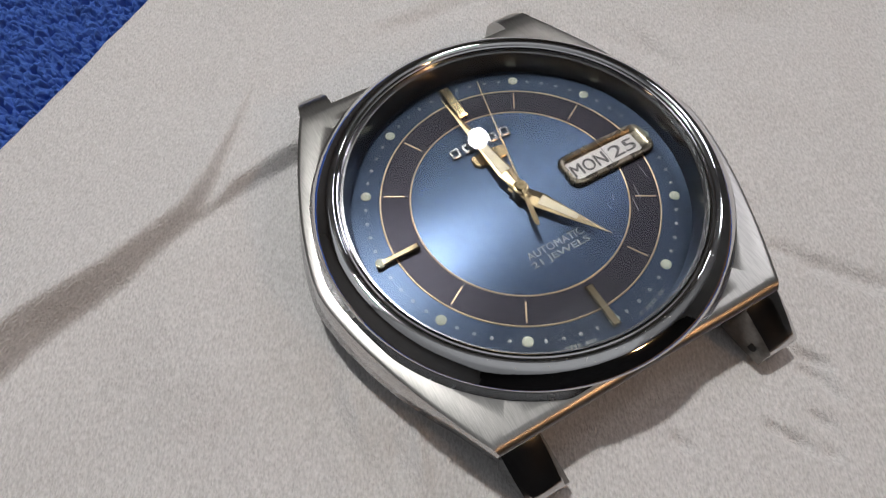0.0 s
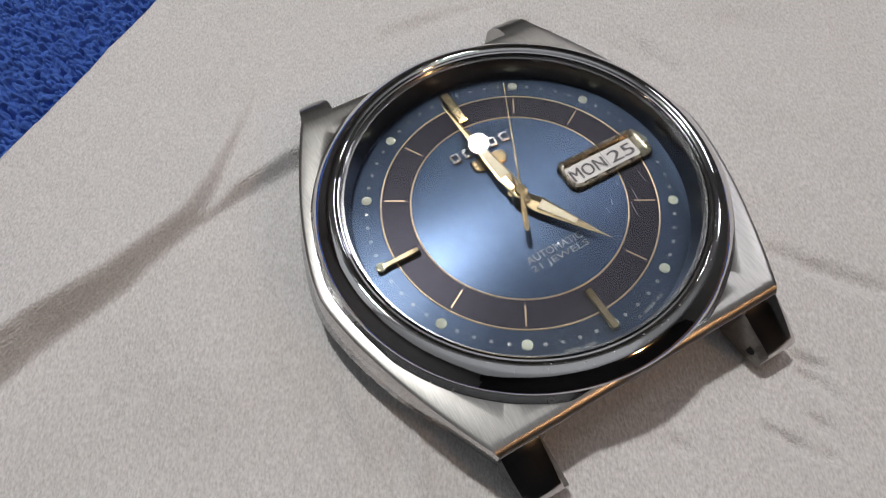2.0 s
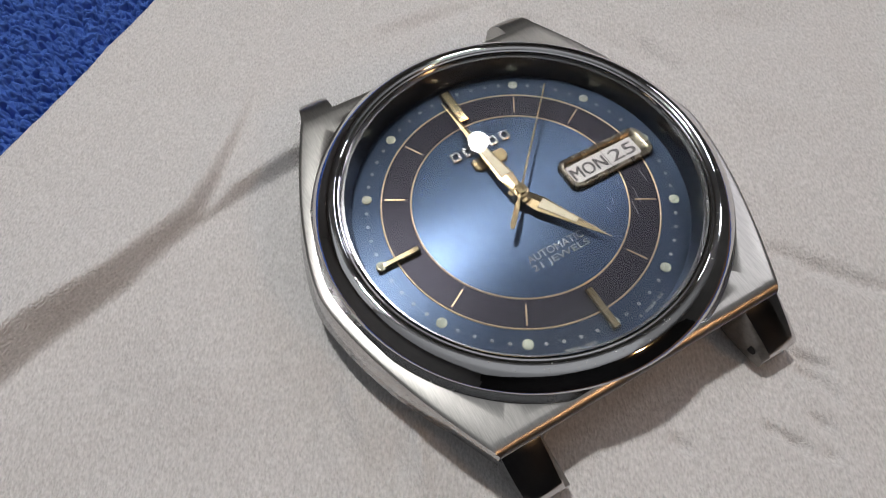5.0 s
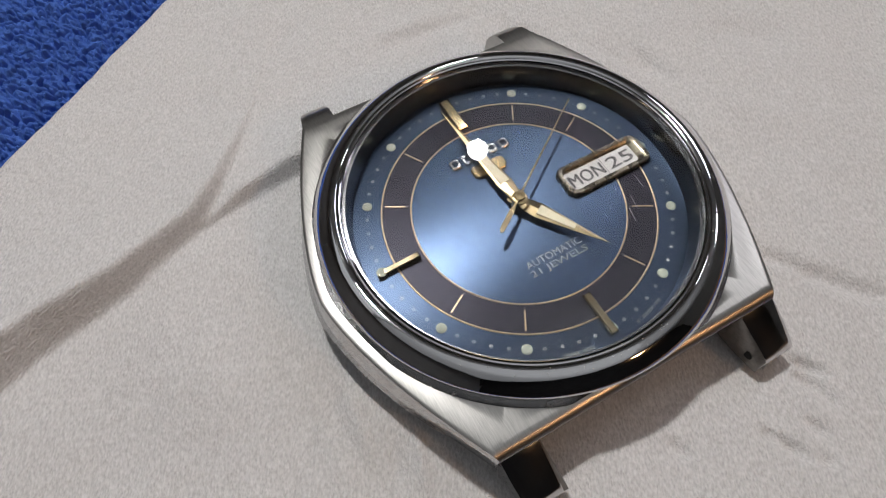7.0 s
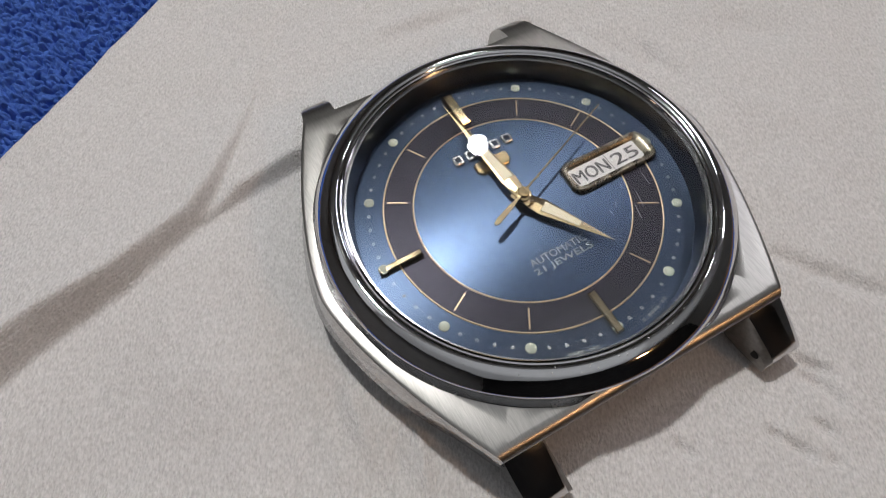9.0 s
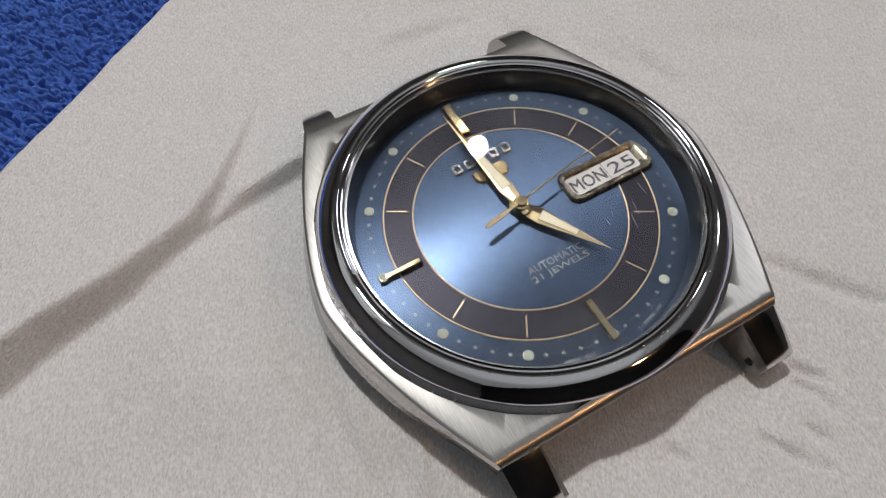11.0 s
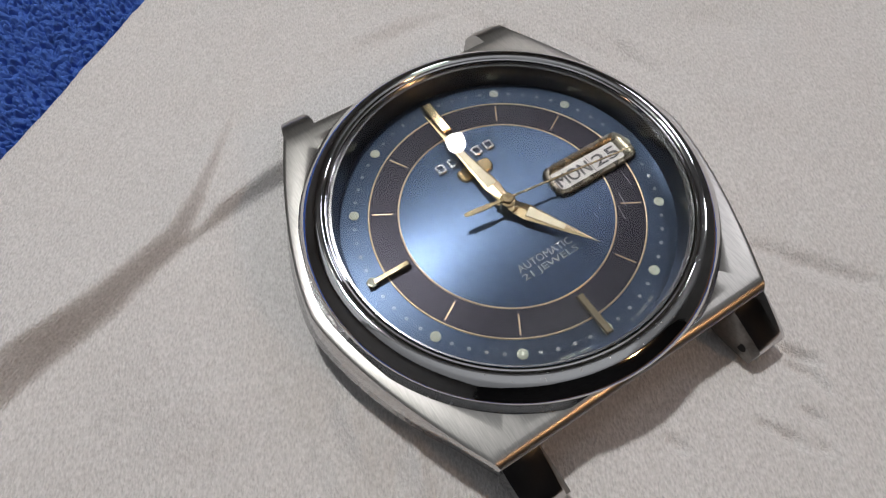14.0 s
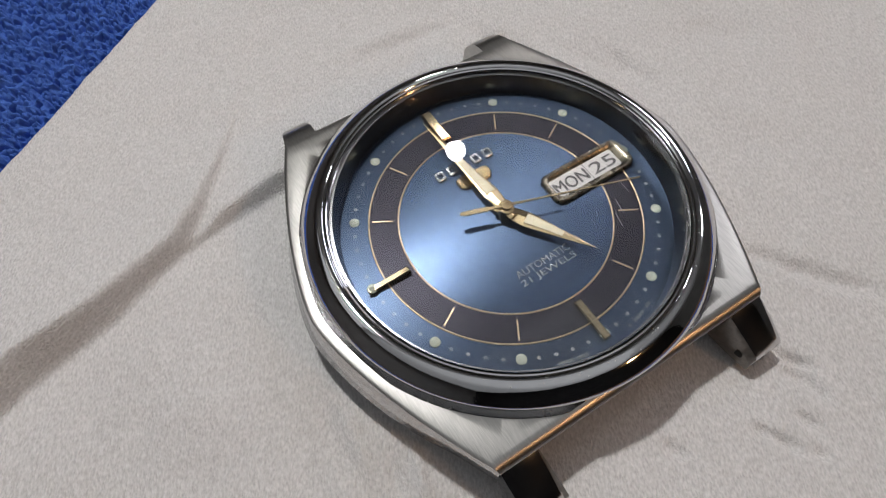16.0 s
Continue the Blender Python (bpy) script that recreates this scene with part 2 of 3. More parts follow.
# ------------------------------------------------------------------ room and table
def room():
    def slab(name, x0, x1, y0, y1, z0, z1, mat, label, cat):
        bm = bmesh.new()
        bmesh.ops.create_cube(bm, size=1)
        bmesh.ops.scale(bm, vec=(x1 - x0, y1 - y0, z1 - z0), verts=bm.verts)
        bmesh.ops.translate(bm, vec=((x0 + x1) / 2, (y0 + y1) / 2, (z0 + z1) / 2), verts=bm.verts)
        bmesh.ops.scale(bm, vec=(1000, 1000, 1000), verts=bm.verts)
        return tagged(part(name, bm, mat, smooth=False), label, cat, kind="structure")
    slab("floor", -1.8, 1.8, -1.8, 1.8, -0.85, -0.75, "carpet", "dark carpeted floor of the room", "floor")
    slab("ceiling", -1.8, 1.8, -1.8, 1.8, 1.65, 1.75, "ceiling", "plain painted ceiling of the room", "ceiling")
    slab("wall_north", -1.8, 1.8, 1.8, 1.9, -0.75, 1.65, "plaster", "plain pale plaster wall", "wall")
    # unseen wall, made dark to give lugs and bezel their black reflections
    slab("wall_south", -1.8, 1.8, -1.9, -1.8, -0.75, 1.65, "darkwall", "unseen wall kept dark so that the steel reflects black", "wall")
    slab("wall_east", 1.8, 1.9, -1.9, 1.9, -0.75, 1.65, "plaster", "plain pale plaster wall", "wall")
    slab("wall_west", -1.9, -1.8, -1.9, 1.9, -0.75, 1.65, "wallshade", "plain grey plaster wall", "wall")
    t = tagged(new("table"), "brown wooden table under the towel and cloth", "table")
    bm = prism(rounded(-500, 500, -350, 350, 20), -35, -8.0, 3)
    part("tabletop", bm, "table", t)
    for x in (-450, 450):
        for y in (-300, 300):
            part("leg", prism(rounded(x - 25, x + 25, y - 25, y + 25, 6), -750, -35, 0), "table", t)


room()


# ------------------------------------------------------------------ cloths
def smooth01(a):
    a = min(1.0, max(0.0, a))
    return a * a * (3 - 2 * a)


# folds of the sheet: points (x, y, half width), drop in mm, run-out of the raised side; the raised side lies left of the line
FOLDS = [
    ([(-55, 5.4, 1.5), (-41.4, 8.9, 1.25), (-36.7, 10.4, 1.0), (-30.1, 11.8, 0.8), (-23.0, 14.7, 0.6), (-19.9, 17.4, 0.46), (-16.4, 21.8, 0.28), (-14.6, 24.6, 0.12)], 1.5, 12.0),
    ([(-23.2, 14.1, 0.08), (-21.0, 14.6, 0.25), (-18.5, 15.2, 0.5), (-13.4, 15.8, 0.6), (-8, 17.0, 0.3)], 1.4, 5.0),
]
# smaller creases: from, to, half width, height
CREASES = [
    (16.2, -10.5, 23, -20.5, 0.7, -0.86), (-15, -9.8, -16.4, -14.6, 0.35, 0.54), (-18.2, -5, -18.8, -11, 0.5, 0.5), (-19.4, -3, -20.2, -9, 0.6, -0.4), (-16.8, -9.6, -17.8, -13.5, 0.4, -0.4), (-20.5, -7, -21.5, -13, 0.7, 0.35),
    (0.4, -19.9, 0.9, -21.7, 0.32, -0.56), (12.4, -19.5, 13.9, -22, 0.32, -0.77), (11.8, -20.8, 13.1, -23, 0.32, -0.64),
    (7.3, -23.7, 8.2, -25.8, 0.32, -0.64), (9.9, -23.6, 10.8, -25.4, 0.32, -0.5), (12.4, -22.6, 13, -24.2, 0.32, -0.5), (6.6, -22.6, 7.2, -23.8, 0.32, -0.5),
    (9, -26, 9.5, -27.4, 0.32, -0.42), (12.6, 25, 15.6, 18, 1.1, -0.71), (22, 15.4, 24.2, 6.5, 0.9, -0.54), (18.6, 17.6, 22.8, 9, 0.7, -0.42),
    (-1.5, 28.4, 8, 27.4, 1.2, 0.51), (2, 26.6, 13.5, 26, 1, -0.44), (-12, 26.4, -15, 22.6, 0.4, -0.2), (-9.6, 38.8, -12.8, 36, 0.6, 0.24),
    (26, 3, 30, -4, 1.5, 0.42), (30, 12, 38, 6, 1.6, -0.42), (-30, 3, -24, -3, 2.5, 0.42),
]


def fold_height(x, y):
    h = 0.0
    for pts, slope, run in FOLDS:
        best, wsum, wgt = None, 0.0, 0.0
        for (ax, ay, aw), (bx, by, bw) in zip(pts, pts[1:]):
            dx, dy = bx - ax, by - ay
            L2 = dx * dx + dy * dy
            u = ((x - ax) * dx + (y - ay) * dy) / L2
            uc = min(1.0, max(0.0, u))
            px, py = x - ax - uc * dx, y - ay - uc * dy
            d = math.hypot(px, py)
            g6 = 1.0 / (0.01 + d * d) ** 3
            wsum, wgt = wsum + g6 * (aw + uc * (bw - aw)), wgt + g6
            if best is None or d < best[0]:
                s = (dx * py - dy * px) / math.sqrt(L2)
                best = (d, d if s > 0 else -d)
        d, s = best
        w = wsum / wgt
        drop = slope * 2 * w
        q = min(1.0, max(0.0, (s + w) / (2 * w)))
        q = 0.65 * q + 0.35 * smooth01(q)
        h += drop * q * math.exp(-max(0.0, s - w) / run)
    for x0, y0, x1, y1, w, a in CREASES:
        dx, dy = x1 - x0, y1 - y0
        L2 = dx * dx + dy * dy
        u = min(1.0, max(0.0, ((x - x0) * dx + (y - y0) * dy) / L2))
        wob = 0.5 * w * noise.noise((x * 0.6, y * 0.6, 3.0))
        d = math.hypot(x - x0 - u * dx, y - y0 - u * dy) + wob
        if abs(d) < 3 * w:
            h += a * (1.25 if w < 0.33 else 1.0) * math.exp(-(d / w) ** 2) * math.sin(math.pi * (0.08 + 0.84 * u))
    return h


EDGE_A, EDGE_B = Vector((-36.0, 30.0)), Vector((-17.7, 44.2))
EDGE_WAY = (EDGE_B - EDGE_A).normalized()
EDGE_IN = Vector((EDGE_WAY.y, -EDGE_WAY.x))     # from the edge into the sheet


def sheet_z(x, y):
    h = fold_height(x, y)
    h += 0.55 * noise.noise((x * 0.05, y * 0.05, 7.0)) + 0.24 * noise.noise((x * 0.16, y * 0.16, 2.0))
    h += 0.11 * noise.noise((x * 0.55, y * 0.40, 5.0))
    a, b = 0.87 * x - 0.5 * y, 0.5 * x + 0.87 * y     # across and along the weave
    crinkle = 0.025 + 0.13 * math.exp(-((x + 19.5) / 3.5) ** 2 - ((y + 9.0) / 6.0) ** 2)
    h += crinkle * noise.noise((a * 1.25, b * 0.32, 9.0))
    near = smooth01((math.hypot(x, y) - 13.5) / 4.5)     # pressed flat under the watch
    return h * (0.12 + 0.88 * near)


def spaced(lo, hi, a, b, fine, coarse):
    """Coordinates from lo to hi, fine between a and b."""
    out, v = [], lo
    while v < hi:
        out.append(v)
        v += fine if a <= v <= b else min(coarse, fine + 0.25 * (a - v if v < a else v - b))
    return out + [hi]


def cloth_sheet():
    """White sheet with a hemmed edge, laid over the towel."""
    us = spaced(-78, 78, -60, 44, 0.3, 8.0)     # along the edge
    vs = spaced(0, 94, 0.2, 80, 0.3, 8.0)    # inwards from it
    mid = EDGE_A + EDGE_WAY * 36.0
    verts, faces = [], []
    for v in vs:
        for u in us:
            wob = 0.22 * noise.noise((u * 0.12, 0.0, 1.0)) + 0.05 * noise.noise((u * 1.1, 0.0, 4.0))
            p = mid + EDGE_WAY * u + EDGE_IN * (v + wob * math.exp(-v / 3))
            verts.append((p.x * MM, p.y * MM, sheet_z(p.x, p.y) * MM))
    n = len(us)
    for j in range(len(vs) - 1):
        for i in range(n - 1):
            k = j * n + i
            faces.append((k, k + n, k + n + 1, k + 1))
    me = bpy.data.meshes.new("cloth_sheet")
    me.from_pydata(verts, [], faces)
    me.materials.append(M["sheet"])
    for f in me.polygons:
        f.use_smooth = True
    ob = new("cloth_sheet", me)
    so = ob.modifiers.new("thickness", "SOLIDIFY")
    so.thickness, so.offset = 0.25 * MM, -1
    return tagged(ob, "creased off-white cloth sheet lying over the blue towel", "cloth")


def towel():
    """Blue looped towel under the sheet: raised tufts in a heightfield."""
    mid = EDGE_A + EDGE_WAY * 12.0
    us = spaced(-130, 160, -26, 26, 0.12, 9.0)
    vs = spaced(-120, 150, -24, 3, 0.12, 9.0)
    verts, faces = [], []
    for v in vs:
        for u in us:
            p = mid + EDGE_WAY * u + EDGE_IN * v
            q = Vector((p.x, p.y, 0)) 
            warp = Vector((noise.noise(q * 0.9), noise.noise(q * 0.9 + Vector((9, 4, 2))), 0)) * 0.42
            w = Vector((q.x * 0.86 + q.y * 0.20, q.y * 1.40 - q.x * 0.16, 0)) + warp
            d = noise.voronoi(w)[0]
            tuft = max(0.0, 1.0 - d[0] * d[0]) * smooth01((d[1] - d[0]) * 3.2)
            billow = min(1.0, 2.6 * abs(noise.noise(w * 1.25 + Vector((5, 5, 1))))) ** 0.6
            curl = min(1.0, 2.6 * abs(noise.noise(w * 2.9 + Vector((3, 1, 4))))) ** 0.7
            z = -3.3 + 0.60 * tuft + 1.15 * billow + 0.32 * curl + 0.3 * noise.noise(q * 0.35)
            if v > 0.8:
                z = min(z, -1.9) - 2.6 * smooth01((v - 0.8) / 7.0)
            verts.append((p.x * MM, p.y * MM, z * MM))
    n = len(us)
    for j in range(len(vs) - 1):
        for i in range(n - 1):
            k = j * n + i
            faces.append((k, k + n, k + n + 1, k + 1))
    m = len(vs)
    rim = [k for k in range(n)] + [j * n + n - 1 for j in range(1, m)] + [(m - 1) * n + k for k in range(n - 2, -1, -1)] + [j * n for j in range(m - 2, 0, -1)]
    low = len(verts)
    verts += [(verts[k][0], verts[k][1], -7.9 * MM) for k in rim]
    for k in range(len(rim)):
        q = (k + 1) % len(rim)
        faces.append((rim[k], rim[q], low + q, low + k))
    faces.append(tuple(range(low, low + len(rim))))
    me = bpy.data.meshes.new("towel")
    me.from_pydata(verts, [], faces)
    me.materials.append(M["towel"])
    for f in me.polygons:
        f.use_smooth = True
    ob = new("towel", me)
    return tagged(ob, "royal blue fleecy towel with curly looped pile", "towel")


cloth_sheet()
towel()


# ------------------------------------------------------------------ watch
watch = tagged(new("wristwatch"), "steel strapless wristwatch with blue dial and gold hands on cloth", "watch")
watch.location = (0, 0, DIAL * MM)
SEAT = 16.25
FRONT = 15.95


def half_width(y):
    return 17.1 - 0.0852 * abs(y) ** 1.5


def case_outline():
    """Outline of the case between the lugs' bends, anticlockwise from 3 o'clock."""
    ys = [FRONT * k / 24 for k in range(-23, 24)]
    ys = sorted(set(ys + [c * (FRONT - d) for c in (-1, 1) for d in (0.0, 0.11, 0.22, 0.36, 0.5, 0.78)]))
    hw = half_width(FRONT)
    xs = sorted(set([hw * k / 20 for k in range(-19, 20)] + [c * (hw - d) for c in (-1, 1) for d in (0.11, 0.22, 0.36, 0.5, 0.78)]))
    pts = [(half_width(y), y) for y in ys]
    pts += [(x, FRONT) for x in reversed(xs)]
    pts += [(-half_width(y), y) for y in reversed(ys)]
    pts += [(x, -FRONT) for x in xs]
    return pts


def case_ring(bm, rule):
    out = []
    for x, y in case_outline():
        r = math.hypot(x, y)
        out.append(bm.verts.new(rule(x, y, r)))
    return out


def bridge(bm, loops, cap=False):
    k = len(loops[0])
    for p, q in zip(loops, loops[1:]):
        for i in range(k):
            bm.faces.new((p[i], p[(i + 1) % k], q[(i + 1) % k], q[i]))
    if cap:
        bm.faces.new(loops[-1])


def at_radius(x, y, r, rr, z):
    return (x / r * rr, y / r * rr, z)


def is_front(x, y):
    return abs(abs(y) - FRONT) < 1e-6


def edge_z(x, y):
    """Height of the rim: lower at the flanks than at the lugs."""
    return 0.42 - 0.07 * math.exp(-(y / 9.5) ** 2)


def lerp(table, d):
    for (a, za), (b, zb) in zip(table, table[1:]):
        if d <= b:
            return za + (zb - za) * max(0.0, d - a) / (b - a)
    return table[-1][1]


def rim_z(x, y):
    """Top height from the distance to the front bevel and to the flank."""
    if y < 0:
        front = lerp([(0, -0.10), (0.11, 0.05), (0.22, 0.155), (0.36, 0.265), (0.5, 0.345), (0.78, 0.437), (0.95, 0.443), (1.3, 0.444)], FRONT - abs(y))
    else:
        front = lerp([(0, 0.34), (0.5, 0.40), (1.3, 0.44)], FRONT - abs(y))
    e = edge_z(x, y)
    side = lerp([(0, e - 0.08), (0.11, e - 0.01), (0.36, 0.5 * e + 0.215), (0.78, 0.44)], half_width(y) - abs(x))
    return min(front, side)


def inset(x, y, r, d, z=None):
    """Point of the outline moved inwards by d; its height from the rim unless given."""
    k = (FRONT - d) / FRONT if is_front(x, y) else (abs(x) - d) / abs(x)
    px, py = x * k, y * k
    return (px, py, rim_z(px, py) if z is None else z)


def case_body():
    bm = bmesh.new()
    seat = lambda x, y, r: min(SEAT, r - 0.80)

    def level(d):
        def rule(x, y, r):
            p = inset(x, y, r, d)
            s0 = seat(x, y, r) + 0.03 + 0.01 * (2.3 - d)
            h = math.hypot(p[0], p[1])
            return p if h > s0 else at_radius(x, y, r, s0, 0.445)
        return rule
    loops = [case_ring(bm, lambda x, y, r: at_radius(x, y, r, seat(x, y, r) + 0.02, 0.45))]
    loops += [case_ring(bm, level(d)) for d in (2.2, 1.3, 0.95, 0.78, 0.5, 0.36, 0.22, 0.11)]
    loops += [case_ring(bm, lambda x, y, r: (x, y, rim_z(x, y)))]
    bridge(bm, loops)
    top = part("case_top", bm, "brushed", watch, "brushed steel upper face of the case")
    bm = bmesh.new()
    loops = [
        case_ring(bm, lambda x, y, r: (x, y, rim_z(x, y))),
        case_ring(bm, lambda x, y, r: inset(x, y, r, -0.05 if not is_front(x, y) else 0.03, rim_z(x, y) - 0.25)),
        case_ring(bm, lambda x, y, r: inset(x, y, r, -0.05 - 0.55 * max(0.0, 1 - (abs(y) / 12.8) ** 3) if not is_front(x, y) else 0.25, -2.2)),
        case_ring(bm, lambda x, y, r: inset(x, y, r, 0.3 - 0.5 * max(0.0, 1 - (abs(y) / 12.8) ** 3) if not is_front(x, y) else 0.9, -3.5)),
        case_ring(bm, lambda x, y, r: inset(x, y, r, 1.3, -4.0)),
        case_ring(bm, lambda x, y, r: at_radius(x, y, r, 13.6, -4.0)),
    ]
    bridge(bm, loops, True)
    part("case_side", bm, "steel", watch, "polished steel flank of the case")
    bm = bmesh.new()
    loops = [
        case_ring(bm, lambda x, y, r: at_radius(x, y, r, 14.2, 0.30)),
        case_ring(bm, lambda x, y, r: at_radius(x, y, r, min(15.55, seat(x, y, r) - 0.1), 0.34)),
        case_ring(bm, lambda x, y, r: at_radius(x, y, r, seat(x, y, r) - 0.05, 0.40)),
        case_ring(bm, lambda x, y, r: at_radius(x, y, r, seat(x, y, r) + 0.03, 0.45)),
    ]
    bridge(bm, loops)
    part("bezel_seat", bm, "satin", watch, "smooth satin ring under the bezel")
    part("case_back", lathe([(0.01, -3.9), (13.4, -3.9), (13.4, -4.4), (12.6, -4.72), (0.01, -4.72)], 96), "steel", watch)


def lug_hole(ob, sx, sy, x, y, z):
    # black disc paints the dark of the hole; nothing is cut into the lug
    h = disc(0.42, 0, 0.02, 20)
    bmesh.ops.rotate(h, cent=(0, 0, 0), matrix=Matrix.Rotation(radians(-90 * sx), 3, "Y"), verts=h.verts)
    bmesh.ops.translate(h, vec=(sx * x, sy * y, z), verts=h.verts)
    part("spring_bar_hole", h, "hole", ob, "flat black disc for the drilled hole")


# front lug: distance past the case front, height of its top and of its underside, top edges and outer edge
LUG_STATIONS = [
    (-0.60, -1.00, -3.80, 8.75, 11.40, 11.45), (-0.02, -0.10, -3.90, 8.75, 11.54, 11.64), (0.10, -0.18, -3.95, 8.75, 11.54, 11.66),
    (0.50, -0.50, -4.00, 8.80, 11.51, 11.69), (1.00, -0.90, -4.10, 8.85, 11.47, 11.72), (1.65, -1.42, -4.20, 8.92, 11.42, 11.74),
    (2.30, -1.96, -4.25, 9.00, 11.36, 11.74), (2.75, -2.35, -4.27, 9.05, 11.32, 11.73), (3.10, -2.68, -4.27, 9.08, 11.29, 11.71),
    (3.24, -2.90, -4.25, 9.08, 11.27, 11.66), (3.29, -3.20, -4.20, 9.06, 11.24, 11.56),
]


def front_lug(sx):
    """Lug that curves down from the case towards six, with a chamfered outer edge and a tapered inner side."""
    bm = bmesh.new()
    rows = []
    for d, top, low, xi, xt, xo in LUG_STATIONS:
        y = -(FRONT + d)
        k = max(0.0, d) / 3.3
        cut = 0.06 + 0.20 * k
        side = max(low + 0.05, top - cut)
        ring = [(8.50, low), (8.50, max(low + 0.03, top - 0.6)), (xi - 0.10, top - 0.05), (xi, top), (xt, top), (xt + 0.06, top - 0.03), (xo, side), (xo - 0.1, low)]
        rows.append([bm.verts.new((sx * x + 0.15 * max(0.0, d), y, z)) for x, z in ring])
    n = len(rows[0])
    for p, q in zip(rows, rows[1:]):
        for i in range(n):
            bm.faces.new((p[i], p[(i + 1) % n], q[(i + 1) % n], q[i]))
    bm.faces.new(rows[0])
    bm.faces.new(rows[-1])
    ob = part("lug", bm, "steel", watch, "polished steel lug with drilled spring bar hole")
    # inner faces take darker, rougher steel in place of a shaded reflection
    ob.data.materials.append(M["darksteel"])
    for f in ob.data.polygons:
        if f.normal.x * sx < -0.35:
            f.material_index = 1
    lug_hole(ob, sx, -1, 8.49 + sx * 0.31, 18.0, -3.05)


def back_lug(sx):
    """Lug that bends down from the case towards twelve; its side profile in y and z."""
    prof = [(-0.6, -1.2), (-0.03, 0.335), (0.60, 0.27), (1.20, 0.11), (1.80, -0.18), (2.38, -0.68), (2.82, -1.20), (3.15, -1.80),
            (3.40, -3.30), (3.34, -4.15), (2.5, -4.35), (0.6, -4.1), (-0.6, -3.8)]
    prof = [(FRONT + a, b) for a, b in prof]
    bm = bmesh.new()
    rows = []
    for edge, drop in ((0, 0.12), (0.12, 0.0), (0.88, 0.0), (1.0, 0.12)):
        row = []
        for i, (y, z) in enumerate(prof):
            xo = half_width(min(y, FRONT)) - 0.24 * max(0, y - FRONT) - 0.01
            x = 8.75 + (xo - 8.75) * edge
            cy, cz = FRONT + 0.6, -2.8
            f = 1.0 - drop * (0.30 if 3 < i < 9 else 0.0)
            row.append(bm.verts.new((sx * x, cy + (y - cy) * (f if i > 3 else 1.0), cz + (z - cz) * f)))
        rows.append(row)
    k = len(prof)
    for p, q in zip(rows, rows[1:]):
        for i in range(k):
            bm.faces.new((p[i], p[(i + 1) % k], q[(i + 1) % k], q[i]))
    bm.faces.new(rows[0])
    bm.faces.new(rows[-1])
    ob = part("lug", bm, "brushed", watch, "brushed steel lug with drilled spring bar hole")
    lug_hole(ob, sx, 1, 8.75, 17.85, -2.95)


case_body()
for sx in (-1, 1):
    front_lug(sx)
    back_lug(sx)

# bezel: an inner lip and a bright top band, then a sloping polished shoulder
bezel = part("bezel", lathe([(13.74, 0.4), (13.74, 2.20), (13.79, 2.29), (13.88, 2.33), (13.95, 2.31), (13.99, 2.30), (14.04, 2.36), (14.12, 2.42), (14.24, 2.455), (14.42, 2.46), (14.60, 2.44), (14.76, 2.395),
                     (14.90, 2.33), (15.05, 2.24), (15.22, 2.115), (15.40, 1.965), (15.58, 1.80), (15.74, 1.63), (15.86, 1.475), (15.93, 1.37), (15.945, 1.33), (15.93, 1.27), (15.78, 1.05), (15.62, 0.90), (15.45, 0.78), (15.40, 0.3)], 240),
     "chrome", watch, "polished chrome bezel ring with dust specks")
part("rehaut_ring", lathe([(13.72, -0.19), (13.72, 1.70), (13.45, 1.70), (13.42, 1.55), (13.15, -0.14), (13.15, -0.19)], 180), "flange", watch, "dark polished inner flange ring")
crystal = part("crystal", lathe([(0.001, 1.72), (13.6, 1.72), (13.70, 1.72), (13.73, 2.26), (13.70, 2.30), (13.66, 2.30), (0.001, 2.30)], 180), "glass", watch, "flat clear mineral crystal with fine scratches")
crystal.visible_shadow = False

dial = part("dial", lathe([(0.001, -0.30), (13.3, -0.30), (13.3, 0.0), (11.0, 0.0), (11.0, -0.02), (0.001, -0.02)], 180), "dialedge", watch, "blue dial plate with minute track")


dial.location.z = -0.19 * MM


def ring_plate(name, r0, r1, z0, z1, mat, label=""):
    return part(name, lathe([(r0, z0), (r1, z0), (r1, z1), (r0, z1)], 180), mat, dial, label)


ring_plate("centre_disc", 0.001, 8.48, -0.02, 0.004, "dial", "blue vertically brushed centre")
ring_plate("chapter_ring", 8.55, 10.82, -0.02, 0.004, "dialdark", "near-black chapter ring")
part("gold_ring", lathe([(8.44, 0.0), (8.59, 0.0), (8.575, 0.025), (8.55, 0.042), (8.515, 0.05), (8.48, 0.042), (8.455, 0.025)], 180), "goldline", dial, "thin gold ring")
part("gold_ring", lathe([(10.78, 0.0), (10.93, 0.0), (10.915, 0.025), (10.89, 0.042), (10.855, 0.05), (10.82, 0.042), (10.795, 0.025)], 180), "goldline", dial, "thin gold ring")


